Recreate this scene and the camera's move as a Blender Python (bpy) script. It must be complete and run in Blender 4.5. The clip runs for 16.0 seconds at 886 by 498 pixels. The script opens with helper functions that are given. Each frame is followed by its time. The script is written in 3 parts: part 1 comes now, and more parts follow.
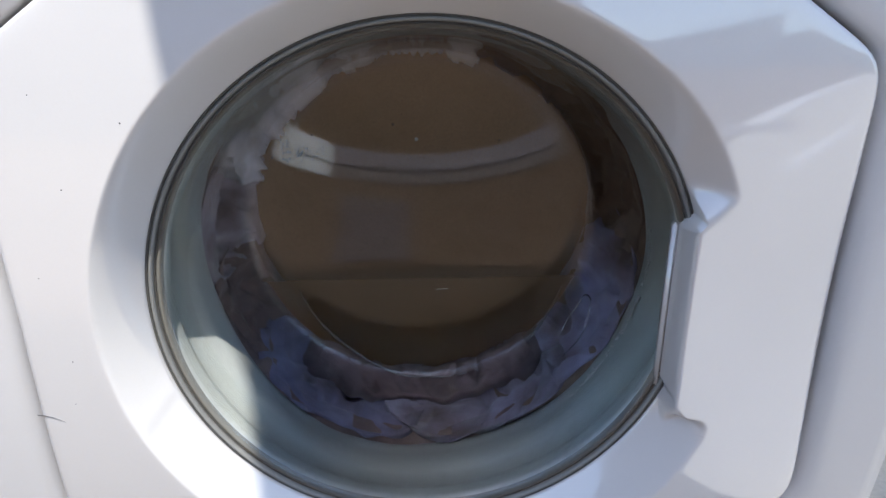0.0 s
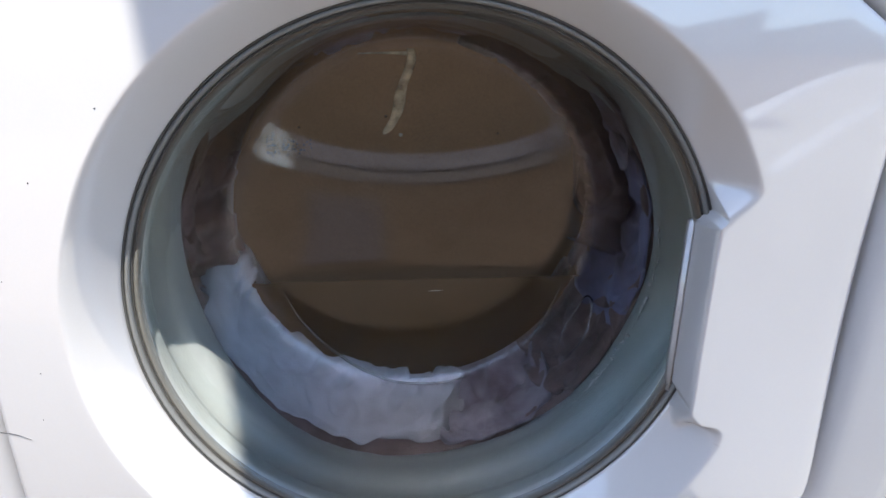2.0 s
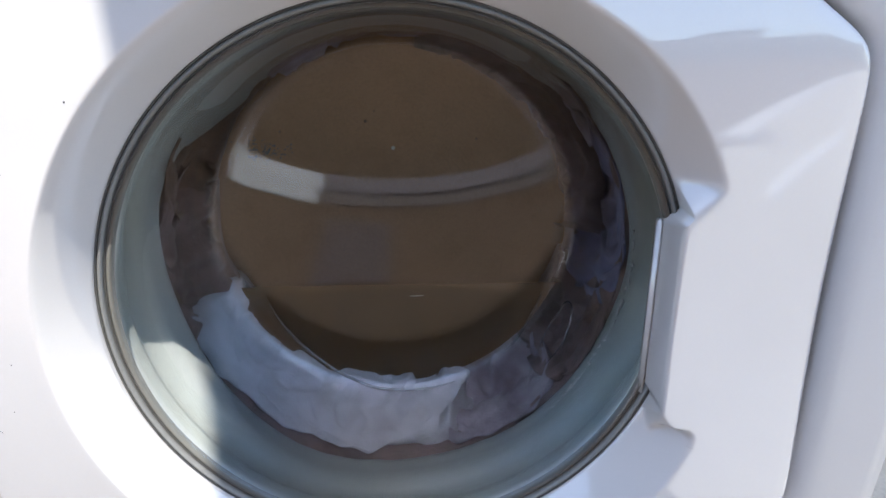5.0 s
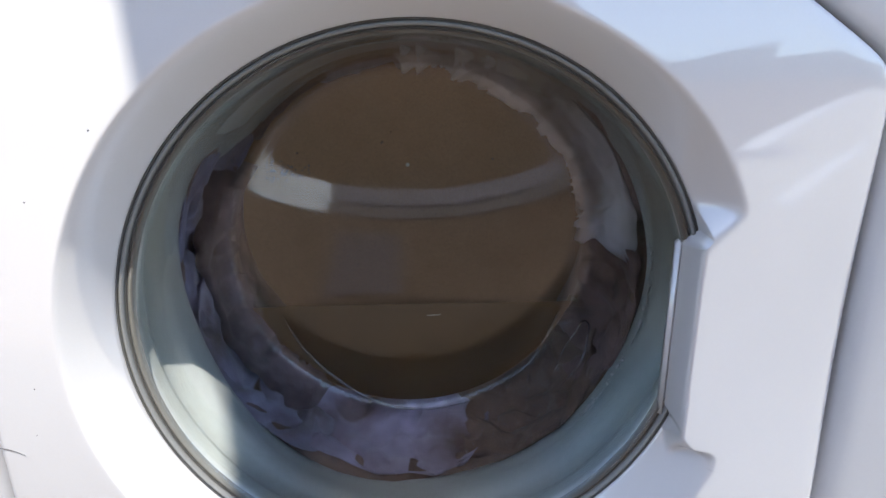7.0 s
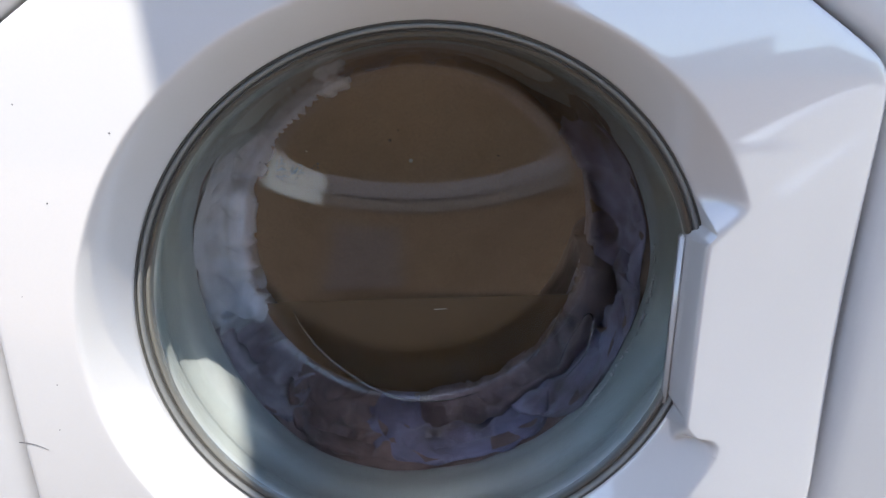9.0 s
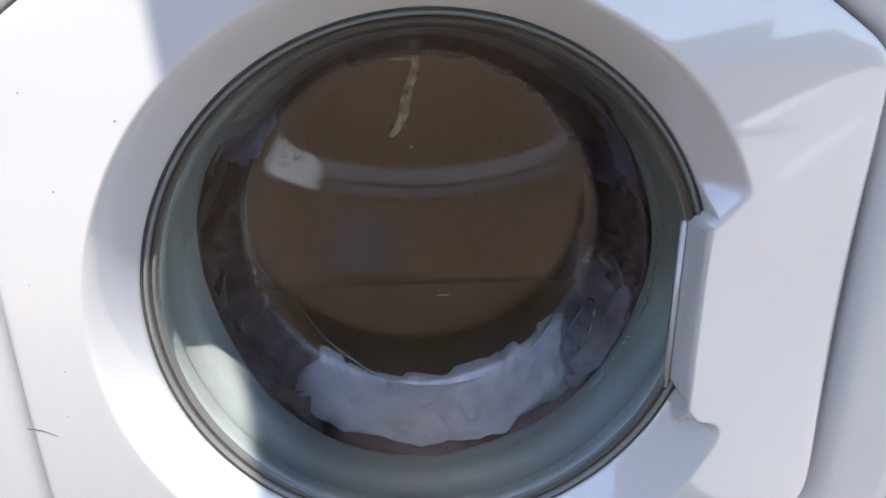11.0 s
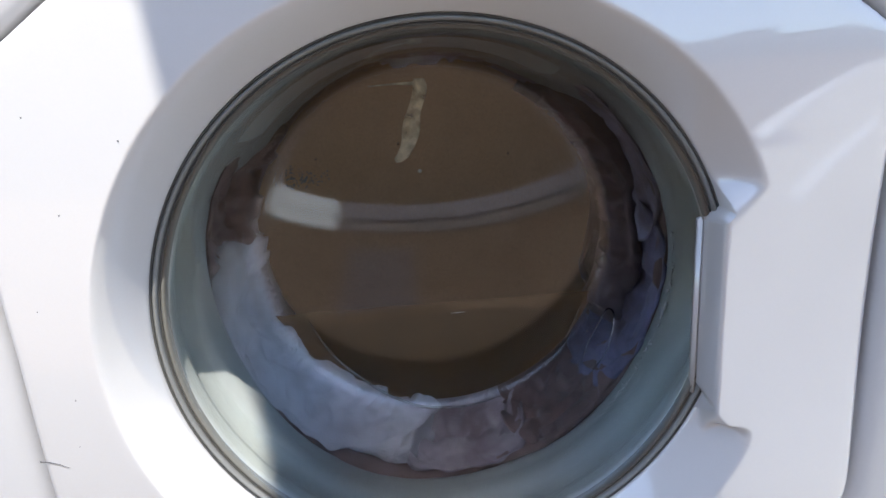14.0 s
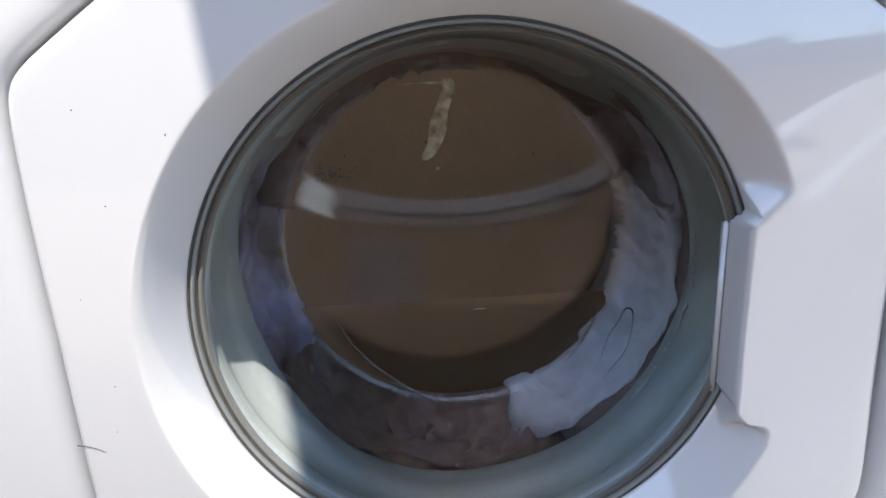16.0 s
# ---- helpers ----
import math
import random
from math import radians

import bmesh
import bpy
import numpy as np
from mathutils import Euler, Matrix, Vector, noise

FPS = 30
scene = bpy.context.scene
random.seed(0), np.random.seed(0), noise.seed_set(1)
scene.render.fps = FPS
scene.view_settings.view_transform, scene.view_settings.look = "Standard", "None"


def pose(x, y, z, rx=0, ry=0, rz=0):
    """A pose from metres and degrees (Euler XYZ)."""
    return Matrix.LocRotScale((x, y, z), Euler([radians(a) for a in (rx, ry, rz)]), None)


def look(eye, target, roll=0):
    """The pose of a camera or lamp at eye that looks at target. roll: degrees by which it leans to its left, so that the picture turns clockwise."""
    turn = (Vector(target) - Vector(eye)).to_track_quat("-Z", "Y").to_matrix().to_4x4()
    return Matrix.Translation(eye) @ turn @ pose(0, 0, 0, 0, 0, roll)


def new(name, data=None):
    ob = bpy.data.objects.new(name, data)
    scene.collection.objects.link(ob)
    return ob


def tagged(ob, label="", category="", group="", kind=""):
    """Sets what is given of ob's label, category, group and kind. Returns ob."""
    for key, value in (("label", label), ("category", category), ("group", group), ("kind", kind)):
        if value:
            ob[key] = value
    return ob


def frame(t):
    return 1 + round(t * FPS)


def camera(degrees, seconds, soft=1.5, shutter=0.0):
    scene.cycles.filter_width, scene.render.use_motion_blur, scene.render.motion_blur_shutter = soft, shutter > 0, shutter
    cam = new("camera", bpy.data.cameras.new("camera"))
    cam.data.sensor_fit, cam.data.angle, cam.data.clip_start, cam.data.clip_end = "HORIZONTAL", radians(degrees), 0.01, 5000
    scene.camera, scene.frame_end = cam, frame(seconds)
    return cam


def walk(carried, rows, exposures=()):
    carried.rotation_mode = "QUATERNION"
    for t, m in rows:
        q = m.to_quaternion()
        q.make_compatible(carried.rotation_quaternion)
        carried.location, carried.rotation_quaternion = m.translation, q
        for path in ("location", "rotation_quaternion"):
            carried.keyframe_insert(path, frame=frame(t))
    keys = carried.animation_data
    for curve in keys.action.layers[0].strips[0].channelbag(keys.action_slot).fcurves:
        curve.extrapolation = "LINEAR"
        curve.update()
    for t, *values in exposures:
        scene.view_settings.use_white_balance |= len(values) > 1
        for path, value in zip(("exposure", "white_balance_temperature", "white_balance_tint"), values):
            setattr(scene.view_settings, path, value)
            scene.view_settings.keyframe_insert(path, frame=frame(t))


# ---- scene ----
# ---------------------------------------------------------------- camera
ZC = 0.50          # height of the drum's axis over the floor
cam = camera(62.0, 16.0, soft=1.5, shutter=0.12)
PATH = [
    (0.0, -0.0102, -0.3894, 0.1902, -22.026, -0.077, -2.859),
    (0.5, -0.0218, -0.3689, 0.1773, -22.553, 0.145, -3.708),
    (1.0, -0.0244, -0.3605, 0.1759, -22.661, -0.362, -4.817),
    (1.5, -0.0282, -0.3606, 0.1773, -22.394, -0.658, -5.330),
    (2.0, -0.0285, -0.3611, 0.1780, -21.927, -0.964, -5.627),
    (2.5, -0.0267, -0.3615, 0.1706, -21.161, -1.068, -5.527),
    (3.0, -0.0147, -0.3602, 0.1653, -20.873, -0.755, -5.137),
    (3.5, -0.0038, -0.3632, 0.1573, -20.145, -0.598, -4.996),
    (4.0, -0.0003, -0.3671, 0.1585, -20.004, -0.574, -4.738),
    (6.5, -0.0099, -0.3748, 0.1715, -19.233, -0.618, -3.745),
    (7.0, -0.0078, -0.3705, 0.1716, -19.079, -0.241, -3.404),
    (7.5, -0.0132, -0.3719, 0.1749, -19.016, -0.178, -3.750),
    (8.0, -0.0183, -0.3752, 0.1783, -19.206, -0.252, -3.757),
    (8.5, -0.0166, -0.3760, 0.1768, -19.316, -0.140, -3.722),
    (9.0, -0.0160, -0.3794, 0.1768, -19.636, 0.104, -3.703),
    (11.5, -0.0214, -0.3827, 0.1791, -20.798, 0.271, -3.966),
    (12.0, -0.0225, -0.3850, 0.1814, -20.429, 0.274, -3.962),
    (12.5, -0.0234, -0.3857, 0.1758, -19.807, 0.329, -4.113),
    (13.0, -0.0207, -0.3852, 0.1632, -19.004, 0.844, -4.008),
    (13.5, -0.0191, -0.3810, 0.1580, -18.427, 2.065, -3.525),
    (14.0, -0.0183, -0.3793, 0.1609, -17.812, 3.435, -2.805),
    (14.5, -0.0167, -0.3796, 0.1569, -17.460, 4.358, -2.402),
    (15.0, -0.0190, -0.3850, 0.1565, -17.314, 4.321, -2.163),
    (15.5, -0.0283, -0.3872, 0.1659, -18.005, 3.578, -2.103),
    (16.0, -0.0363, -0.3872, 0.1650, -18.089, 2.224, -2.813),
]
walk(cam, [(t, pose(x, y, ZC + z, 0, 0, yaw) @ pose(0, 0, 0, 90 + pitch, 0, 0) @ pose(0, 0, 0, 0, 0, -roll)) for t, x, y, z, pitch, roll, yaw in PATH],
     exposures=[(0.0, 1.38), (1.0, 1.55), (4.0, 1.65), (7.0, 1.65), (9.0, 1.58), (12.0, 1.55), (15.0, 1.58), (16.0, 1.52)])

# ---------------------------------------------------------------- light
SUN_ELEV, SUN_AZ = 66.0, 0.82      # degrees; azimuth from straight in front, towards the left
el, az = radians(SUN_ELEV), radians(SUN_AZ)
sun_way = Vector((math.sin(az) * math.cos(el), math.cos(az) * math.cos(el), -math.sin(el)))   # the way the light travels
world = bpy.data.worlds.new("sky")
scene.world = world
world.use_nodes = True
wn, wl = world.node_tree.nodes, world.node_tree.links
sky = wn.new("ShaderNodeTexSky")
sky.sky_type, sky.sun_disc = "NISHITA", False
sky.sun_elevation = el
sky.ozone_density = 2.4
sky.sun_rotation = math.atan2(-sun_way.x, -sun_way.y)
wn["Background"].inputs["Strength"].default_value = 0.145
wl.new(sky.outputs["Color"], wn["Background"].inputs["Color"])
sun = new("sun", bpy.data.lights.new("sun", "SUN"))
sun.data.energy, sun.data.angle, sun.data.color = 2.75, radians(0.5), (1.0, 0.955, 0.89)
sun.matrix_world = look((0, 0, 3), Vector((0, 0, 3)) + sun_way)


# ---------------------------------------------------------------- materials
def material(name, base, rough, metal=0.0, grain=0.0, grain_scale=400.0, stain=0.0, stain_scale=12.0,
             bump=0.0, bump_scale=300.0, sheen=0.0, coat=0.0, stain_colour=None, wave=0.0, spread=(0.45, 0.8)):
    m = bpy.data.materials.new(name)
    m.use_nodes = True
    n, l = m.node_tree.nodes, m.node_tree.links
    b = n["Principled BSDF"]
    b.inputs["Roughness"].default_value = rough
    b.inputs["Metallic"].default_value = metal
    b.inputs["Sheen Weight"].default_value = sheen
    b.inputs["Coat Weight"].default_value = coat
    b.inputs["Coat IOR"].default_value = 1.85
    co = n.new("ShaderNodeTexCoord")

    def noise_tex(scale, detail=4.0):
        t = n.new("ShaderNodeTexNoise")
        t.inputs["Scale"].default_value, t.inputs["Detail"].default_value = scale, detail
        l.new(co.outputs["Object"], t.inputs["Vector"])
        return t

    def mix(fac, a, c):
        x = n.new("ShaderNodeMix")
        x.data_type = "RGBA"
        l.new(fac, x.inputs[0])
        for sock, v in ((x.inputs[6], a), (x.inputs[7], c)):
            if isinstance(v, tuple):
                sock.default_value = (*v, 1)
            else:
                l.new(v, sock)
        return x.outputs[2]

    def ramp(src, lo, hi):
        r = n.new("ShaderNodeMapRange")
        r.inputs[1].default_value, r.inputs[2].default_value = lo, hi
        l.new(src, r.inputs[0])
        return r.outputs[0]

    dark = tuple(c * (1 - grain) for c in base)
    col = mix(ramp(noise_tex(grain_scale).outputs[0], 0.3, 0.7), dark, base)
    if stain:
        sc = stain_colour or tuple(c * (1 - stain) for c in base)
        st = ramp(noise_tex(stain_scale, 6.0).outputs[0], *spread)
        k = n.new("ShaderNodeMath")
        k.operation = "MULTIPLY"
        k.inputs[1].default_value = stain
        l.new(st, k.inputs[0])
        col = mix(k.outputs[0], col, sc)
        rr = n.new("ShaderNodeMapRange")
        rr.inputs[3].default_value, rr.inputs[4].default_value = rough, min(1, rough * 1.35 + 0.03)
        l.new(st, rr.inputs[0])
        l.new(rr.outputs[0], b.inputs["Roughness"])
    l.new(col, b.inputs["Base Color"])
    if coat:
        smear = n.new("ShaderNodeMapRange")
        smear.inputs[1].default_value, smear.inputs[2].default_value = 0.35, 0.68
        smear.inputs[3].default_value, smear.inputs[4].default_value = 0.025, 0.085
        l.new(noise_tex(17.0, 7.0).outputs[0], smear.inputs[0])
        l.new(smear.outputs[0], b.inputs["Coat Roughness"])
    if bump or wave:
        bp = n.new("ShaderNodeBump")
        bp.inputs["Strength"].default_value, bp.inputs["Distance"].default_value = bump or 0.3, 0.002
        if wave:
            bp.inputs["Strength"].default_value, bp.inputs["Distance"].default_value = 1.0, wave
        l.new(noise_tex(bump_scale, 2.0 if wave else 5.0).outputs[0], bp.inputs["Height"])
        l.new(bp.outputs[0], b.inputs["Normal"])
    return m


def glass_material(name, tint, rough=0.015, smear=0.04, ior=1.52):
    """Thin clear glass: light passes straight through, gloss by Fresnel."""
    m = bpy.data.materials.new(name)
    m.use_nodes = True
    n, l = m.node_tree.nodes, m.node_tree.links
    n.remove(n["Principled BSDF"])
    tr, gl, fr, mx = n.new("ShaderNodeBsdfTransparent"), n.new("ShaderNodeBsdfGlossy"), n.new("ShaderNodeFresnel"), n.new("ShaderNodeMixShader")
    tr.inputs[0].default_value = (*tint, 1)
    fr.inputs[0].default_value = ior
    co, tx, rr = n.new("ShaderNodeTexCoord"), n.new("ShaderNodeTexNoise"), n.new("ShaderNodeMapRange")
    tx.inputs["Scale"].default_value, tx.inputs["Detail"].default_value = 30.0, 6.0
    rr.inputs[1].default_value, rr.inputs[2].default_value = 0.35, 0.75
    rr.inputs[3].default_value, rr.inputs[4].default_value = rough, rough + smear
    l.new(co.outputs["Object"], tx.inputs["Vector"])
    l.new(tx.outputs[0], rr.inputs[0])
    l.new(rr.outputs[0], gl.inputs["Roughness"])
    l.new(fr.outputs[0], mx.inputs[0])
    l.new(tr.outputs[0], mx.inputs[1])
    l.new(gl.outputs[0], mx.inputs[2])
    l.new(mx.outputs[0], n["Material Output"].inputs[0])
    return m


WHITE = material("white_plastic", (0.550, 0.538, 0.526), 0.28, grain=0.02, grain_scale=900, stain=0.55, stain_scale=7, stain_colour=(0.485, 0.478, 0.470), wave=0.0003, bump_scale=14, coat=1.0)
ENAMEL = material("white_enamel", (0.515, 0.505, 0.495), 0.28, grain=0.02, grain_scale=900, stain=0.05, stain_scale=7, wave=0.0002, bump_scale=20)
TRIM_GREY = material("grey_trim", (0.20, 0.20, 0.188), 0.42, grain=0.1, stain=0.2, stain_scale=40)
TRIM_GREY.node_tree.nodes["Principled BSDF"].inputs["Specular IOR Level"].default_value = 0.22
SEAM = material("dark_seam", (0.085, 0.085, 0.080), 0.30, grain=0.3, stain=0.4, stain_scale=60, stain_colour=(0.12, 0.12, 0.10))
GAP = material("gap_shadow_rubber", (0.10, 0.10, 0.105), 0.6, grain=0.3, stain=0.3, stain_scale=50)
RUBBER = material("grey_rubber", (0.435, 0.455, 0.447), 0.30, grain=0.10, grain_scale=250, stain=0.25, stain_scale=22, bump=0.08, bump_scale=220)
STEEL = material("drum_steel", (0.375, 0.212, 0.105), 0.5, metal=0.3, grain=0.2, stain=0.3, stain_scale=30)
GLASS = glass_material("door_glass", (0.985, 1.0, 0.99), ior=1.60)
BEAD = glass_material("bead_glass", (0.97, 0.985, 0.98), rough=0.06, ior=1.9)
CLOTH_LIGHT = material("pale_grey_cloth", (0.82, 0.79, 0.86), 0.62, grain=0.22, grain_scale=75, stain=0.30, stain_scale=34, stain_colour=(0.42, 0.34, 0.36), bump=0.5, bump_scale=500, sheen=0.2)
CLOTH_BLUE = material("blue_cloth", (0.34, 0.335, 0.55), 0.6, grain=0.38, grain_scale=75, stain=0.85, stain_scale=17, stain_colour=(0.13, 0.085, 0.09), bump=0.5, bump_scale=500, sheen=0.2, spread=(0.42, 0.70))
CLOTH_PLUM = material("plum_cloth", (0.30, 0.195, 0.185), 0.6, grain=0.38, grain_scale=75, stain=0.85, stain_scale=24, stain_colour=(0.10, 0.055, 0.04), bump=0.5, bump_scale=500, sheen=0.15)
CLOTH_VIOLET = material("violet_grey_cloth", (0.62, 0.60, 0.86), 0.55, grain=0.38, grain_scale=75, stain=0.9, stain_scale=17, stain_colour=(0.15, 0.095, 0.085), bump=0.5, bump_scale=500, sheen=0.2, spread=(0.42, 0.70))
CLOTH_DULL = material("dull_violet_cloth", (0.50, 0.46, 0.66), 0.6, grain=0.38, grain_scale=75, stain=0.95, stain_scale=15, stain_colour=(0.16, 0.095, 0.075), bump=0.5, bump_scale=500, sheen=0.2, spread=(0.42, 0.70))
CLOTH_PALE = material("pale_violet_cloth", (0.58, 0.50, 0.56), 0.62, grain=0.38, grain_scale=75, stain=0.8, stain_scale=30, stain_colour=(0.20, 0.13, 0.15), bump=0.5, bump_scale=500, sheen=0.2, spread=(0.42, 0.70))
CLOTH_BROWN = material("dark_brown_cloth", (0.25, 0.155, 0.11), 0.6, grain=0.38, grain_scale=75, stain=0.5, stain_scale=25, bump=0.5, bump_scale=500, sheen=0.1)
CLOTH_SHADE = material("dark_shade_cloth", (0.24, 0.175, 0.185), 0.55, grain=0.38, grain_scale=75, stain=0.6, stain_scale=22, stain_colour=(0.12, 0.07, 0.065), bump=0.5, bump_scale=500)
FLOOR = material("brown_floor", (0.128, 0.073, 0.029), 0.6, grain=0.25, grain_scale=120, stain=0.4, stain_scale=2.5, bump=0.4, bump_scale=90)
RENDER_WALL = material("pale_render", (0.55, 0.52, 0.47), 0.85, grain=0.15, grain_scale=150, stain=0.25, stain_scale=2, bump=0.4, bump_scale=120)
PAVING = material("dark_paving", (0.050, 0.027, 0.009), 0.65, grain=0.25, grain_scale=120, stain=0.4, stain_scale=3, bump=0.4, bump_scale=90)
KERB = material("pale_kerb", (0.24, 0.21, 0.22), 0.8, grain=0.2, grain_scale=150, stain=0.3, stain_scale=6, bump=0.4, bump_scale=150)
EDGING = material("edging_stone", (0.20, 0.165, 0.15), 0.8, grain=0.2, grain_scale=150, stain=0.3, stain_scale=6)
PALE = material("pale_concrete", (0.58, 0.545, 0.48), 0.8, grain=0.15, grain_scale=120, stain=0.3, stain_scale=4, bump=0.3, bump_scale=120)
GREY_WALL = material("grey_brown_wall", (0.16, 0.14, 0.125), 0.85, grain=0.2, grain_scale=60, stain=0.3, stain_scale=1.5, bump=0.3, bump_scale=60)
ROOF = material("grey_roof", (0.16, 0.15, 0.16), 0.8, grain=0.2, grain_scale=20, stain=0.3, stain_scale=1)
# path stones, and the kerb and edging ends that imitate sunlight
BRIGHT_WHITE = material("bright_white", (0.82, 0.82, 0.82), 0.35, grain=0.03, stain=0.08, stain_scale=20)
SHEET = material("blue_grey_sheet", (0.175, 0.135, 0.13), 0.85, grain=0.35, grain_scale=90, stain=0.6, stain_scale=9, stain_colour=(0.12, 0.09, 0.09), bump=0.4, bump_scale=120)
STRIP = material("brown_gravel_strip", (0.215, 0.140, 0.088), 0.85, grain=0.45, grain_scale=40, stain=0.6, stain_scale=7, stain_colour=(0.10, 0.06, 0.035), bump=0.5, bump_scale=90)
SOAPY = material("soapy_water", (0.88, 0.80, 0.60), 0.25, grain=0.25, grain_scale=160, stain=0.35, stain_scale=60, stain_colour=(0.6, 0.5, 0.32), bump=0.4, bump_scale=200)
SOAPY.surface_render_method = "DITHERED"
sn, sl = SOAPY.node_tree.nodes, SOAPY.node_tree.links
froth, froth_co, froth_amount = sn.new("ShaderNodeTexNoise"), sn.new("ShaderNodeTexCoord"), sn.new("ShaderNodeMapRange")
froth.inputs["Scale"].default_value, froth.inputs["Detail"].default_value = 95.0, 5.0
froth_amount.inputs[1].default_value, froth_amount.inputs[2].default_value = 0.30, 0.65
froth_amount.inputs[3].default_value, froth_amount.inputs[4].default_value = 0.12, 0.95
sl.new(froth_co.outputs["Object"], froth.inputs["Vector"])
sl.new(froth.outputs[0], froth_amount.inputs[0])
sl.new(froth_amount.outputs[0], sn["Principled BSDF"].inputs["Alpha"])
FOAM = material("foam_drops", (0.84, 0.82, 0.82), 0.08, grain=0.3, grain_scale=300, stain=0.4, stain_scale=90, stain_colour=(0.12, 0.10, 0.10))
MURKY = material("murky_water", (0.105, 0.046, 0.007), 0.35, grain=0.2, grain_scale=35, stain=0.5, stain_scale=14, stain_colour=(0.07, 0.032, 0.006))


# ---------------------------------------------------------------- mesh helpers
def smooth(a, b, v):
    t = min(1.0, max(0.0, (v - a) / (b - a)))
    return t * t * (3 - 2 * t)


def grid_bm(points, nu, nv, closed_u=False, closed_v=False, bm=None):
    """Quads over points[u][v]."""
    bm = bm or bmesh.new()
    vs = [[bm.verts.new(points[i][j]) for j in range(nv)] for i in range(nu)]
    for i in range(nu if closed_u else nu - 1):
        for j in range(nv if closed_v else nv - 1):
            a, b = (i + 1) % nu, (j + 1) % nv
            bm.faces.new((vs[i][j], vs[a][j], vs[a][b], vs[i][b]))
    return bm


def lathe(profile, n=192):
    """A profile of (radius, y) turned round the drum's axis."""
    pts = [[(r * math.cos(k), y, r * math.sin(k)) for r, y in profile] for k in (2 * math.pi * i / n for i in range(n))]
    return grid_bm(pts, n, len(profile), closed_u=True)


def tube(line, radius, closed=False):
    """A thin round bead along points, tapering at open ends."""
    n, pts = len(line), []
    for i, p in enumerate(line):
        a, b = (line[i - 1], line[(i + 1) % n]) if closed else (line[max(i - 1, 0)], line[min(i + 1, n - 1)])
        way = (b - a).normalized()
        side = way.cross(Vector((0, 1, 0))).normalized()
        up = side.cross(way)
        r = radius if closed else radius * (0.1 + 0.9 * math.sin(math.pi * min(max(i / (n - 1), 0.01), 0.99)) ** 0.5)
        pts.append([p + r * (math.cos(q) * side + math.sin(q) * up) for q in np.linspace(0, 2 * math.pi, 9)[:-1]])
    return grid_bm(pts, n, 8, closed_u=closed, closed_v=True)


def box_bm(x0, x1, y0, y1, z0, z1, bevel=0.0, segments=2):
    bm = bmesh.new()
    bmesh.ops.create_cube(bm, size=1.0)
    for v in bm.verts:
        v.co = Vector(((x0 + x1) / 2 + v.co.x * (x1 - x0), (y0 + y1) / 2 + v.co.y * (y1 - y0), (z0 + z1) / 2 + v.co.z * (z1 - z0)))
    if bevel:
        bmesh.ops.bevel(bm, geom=bm.edges[:], offset=bevel, segments=segments, affect="EDGES")
    return bm


def mesh_object(name, bm, mat, shade=True, fix=True):
    if fix:
        bmesh.ops.recalc_face_normals(bm, faces=bm.faces[:])
    me = bpy.data.meshes.new(name)
    bm.to_mesh(me)
    bm.free()
    me.materials.append(mat)
    if shade:
        for p in me.polygons:
            p.use_smooth = True
    return new(name, me)


def part(name, bm, mat, parent, label="", shade=True, fix=True):
    ob = mesh_object(name, bm, mat, shade, fix)
    ob.parent = parent
    if label:
        tagged(ob, label=label)
    return ob


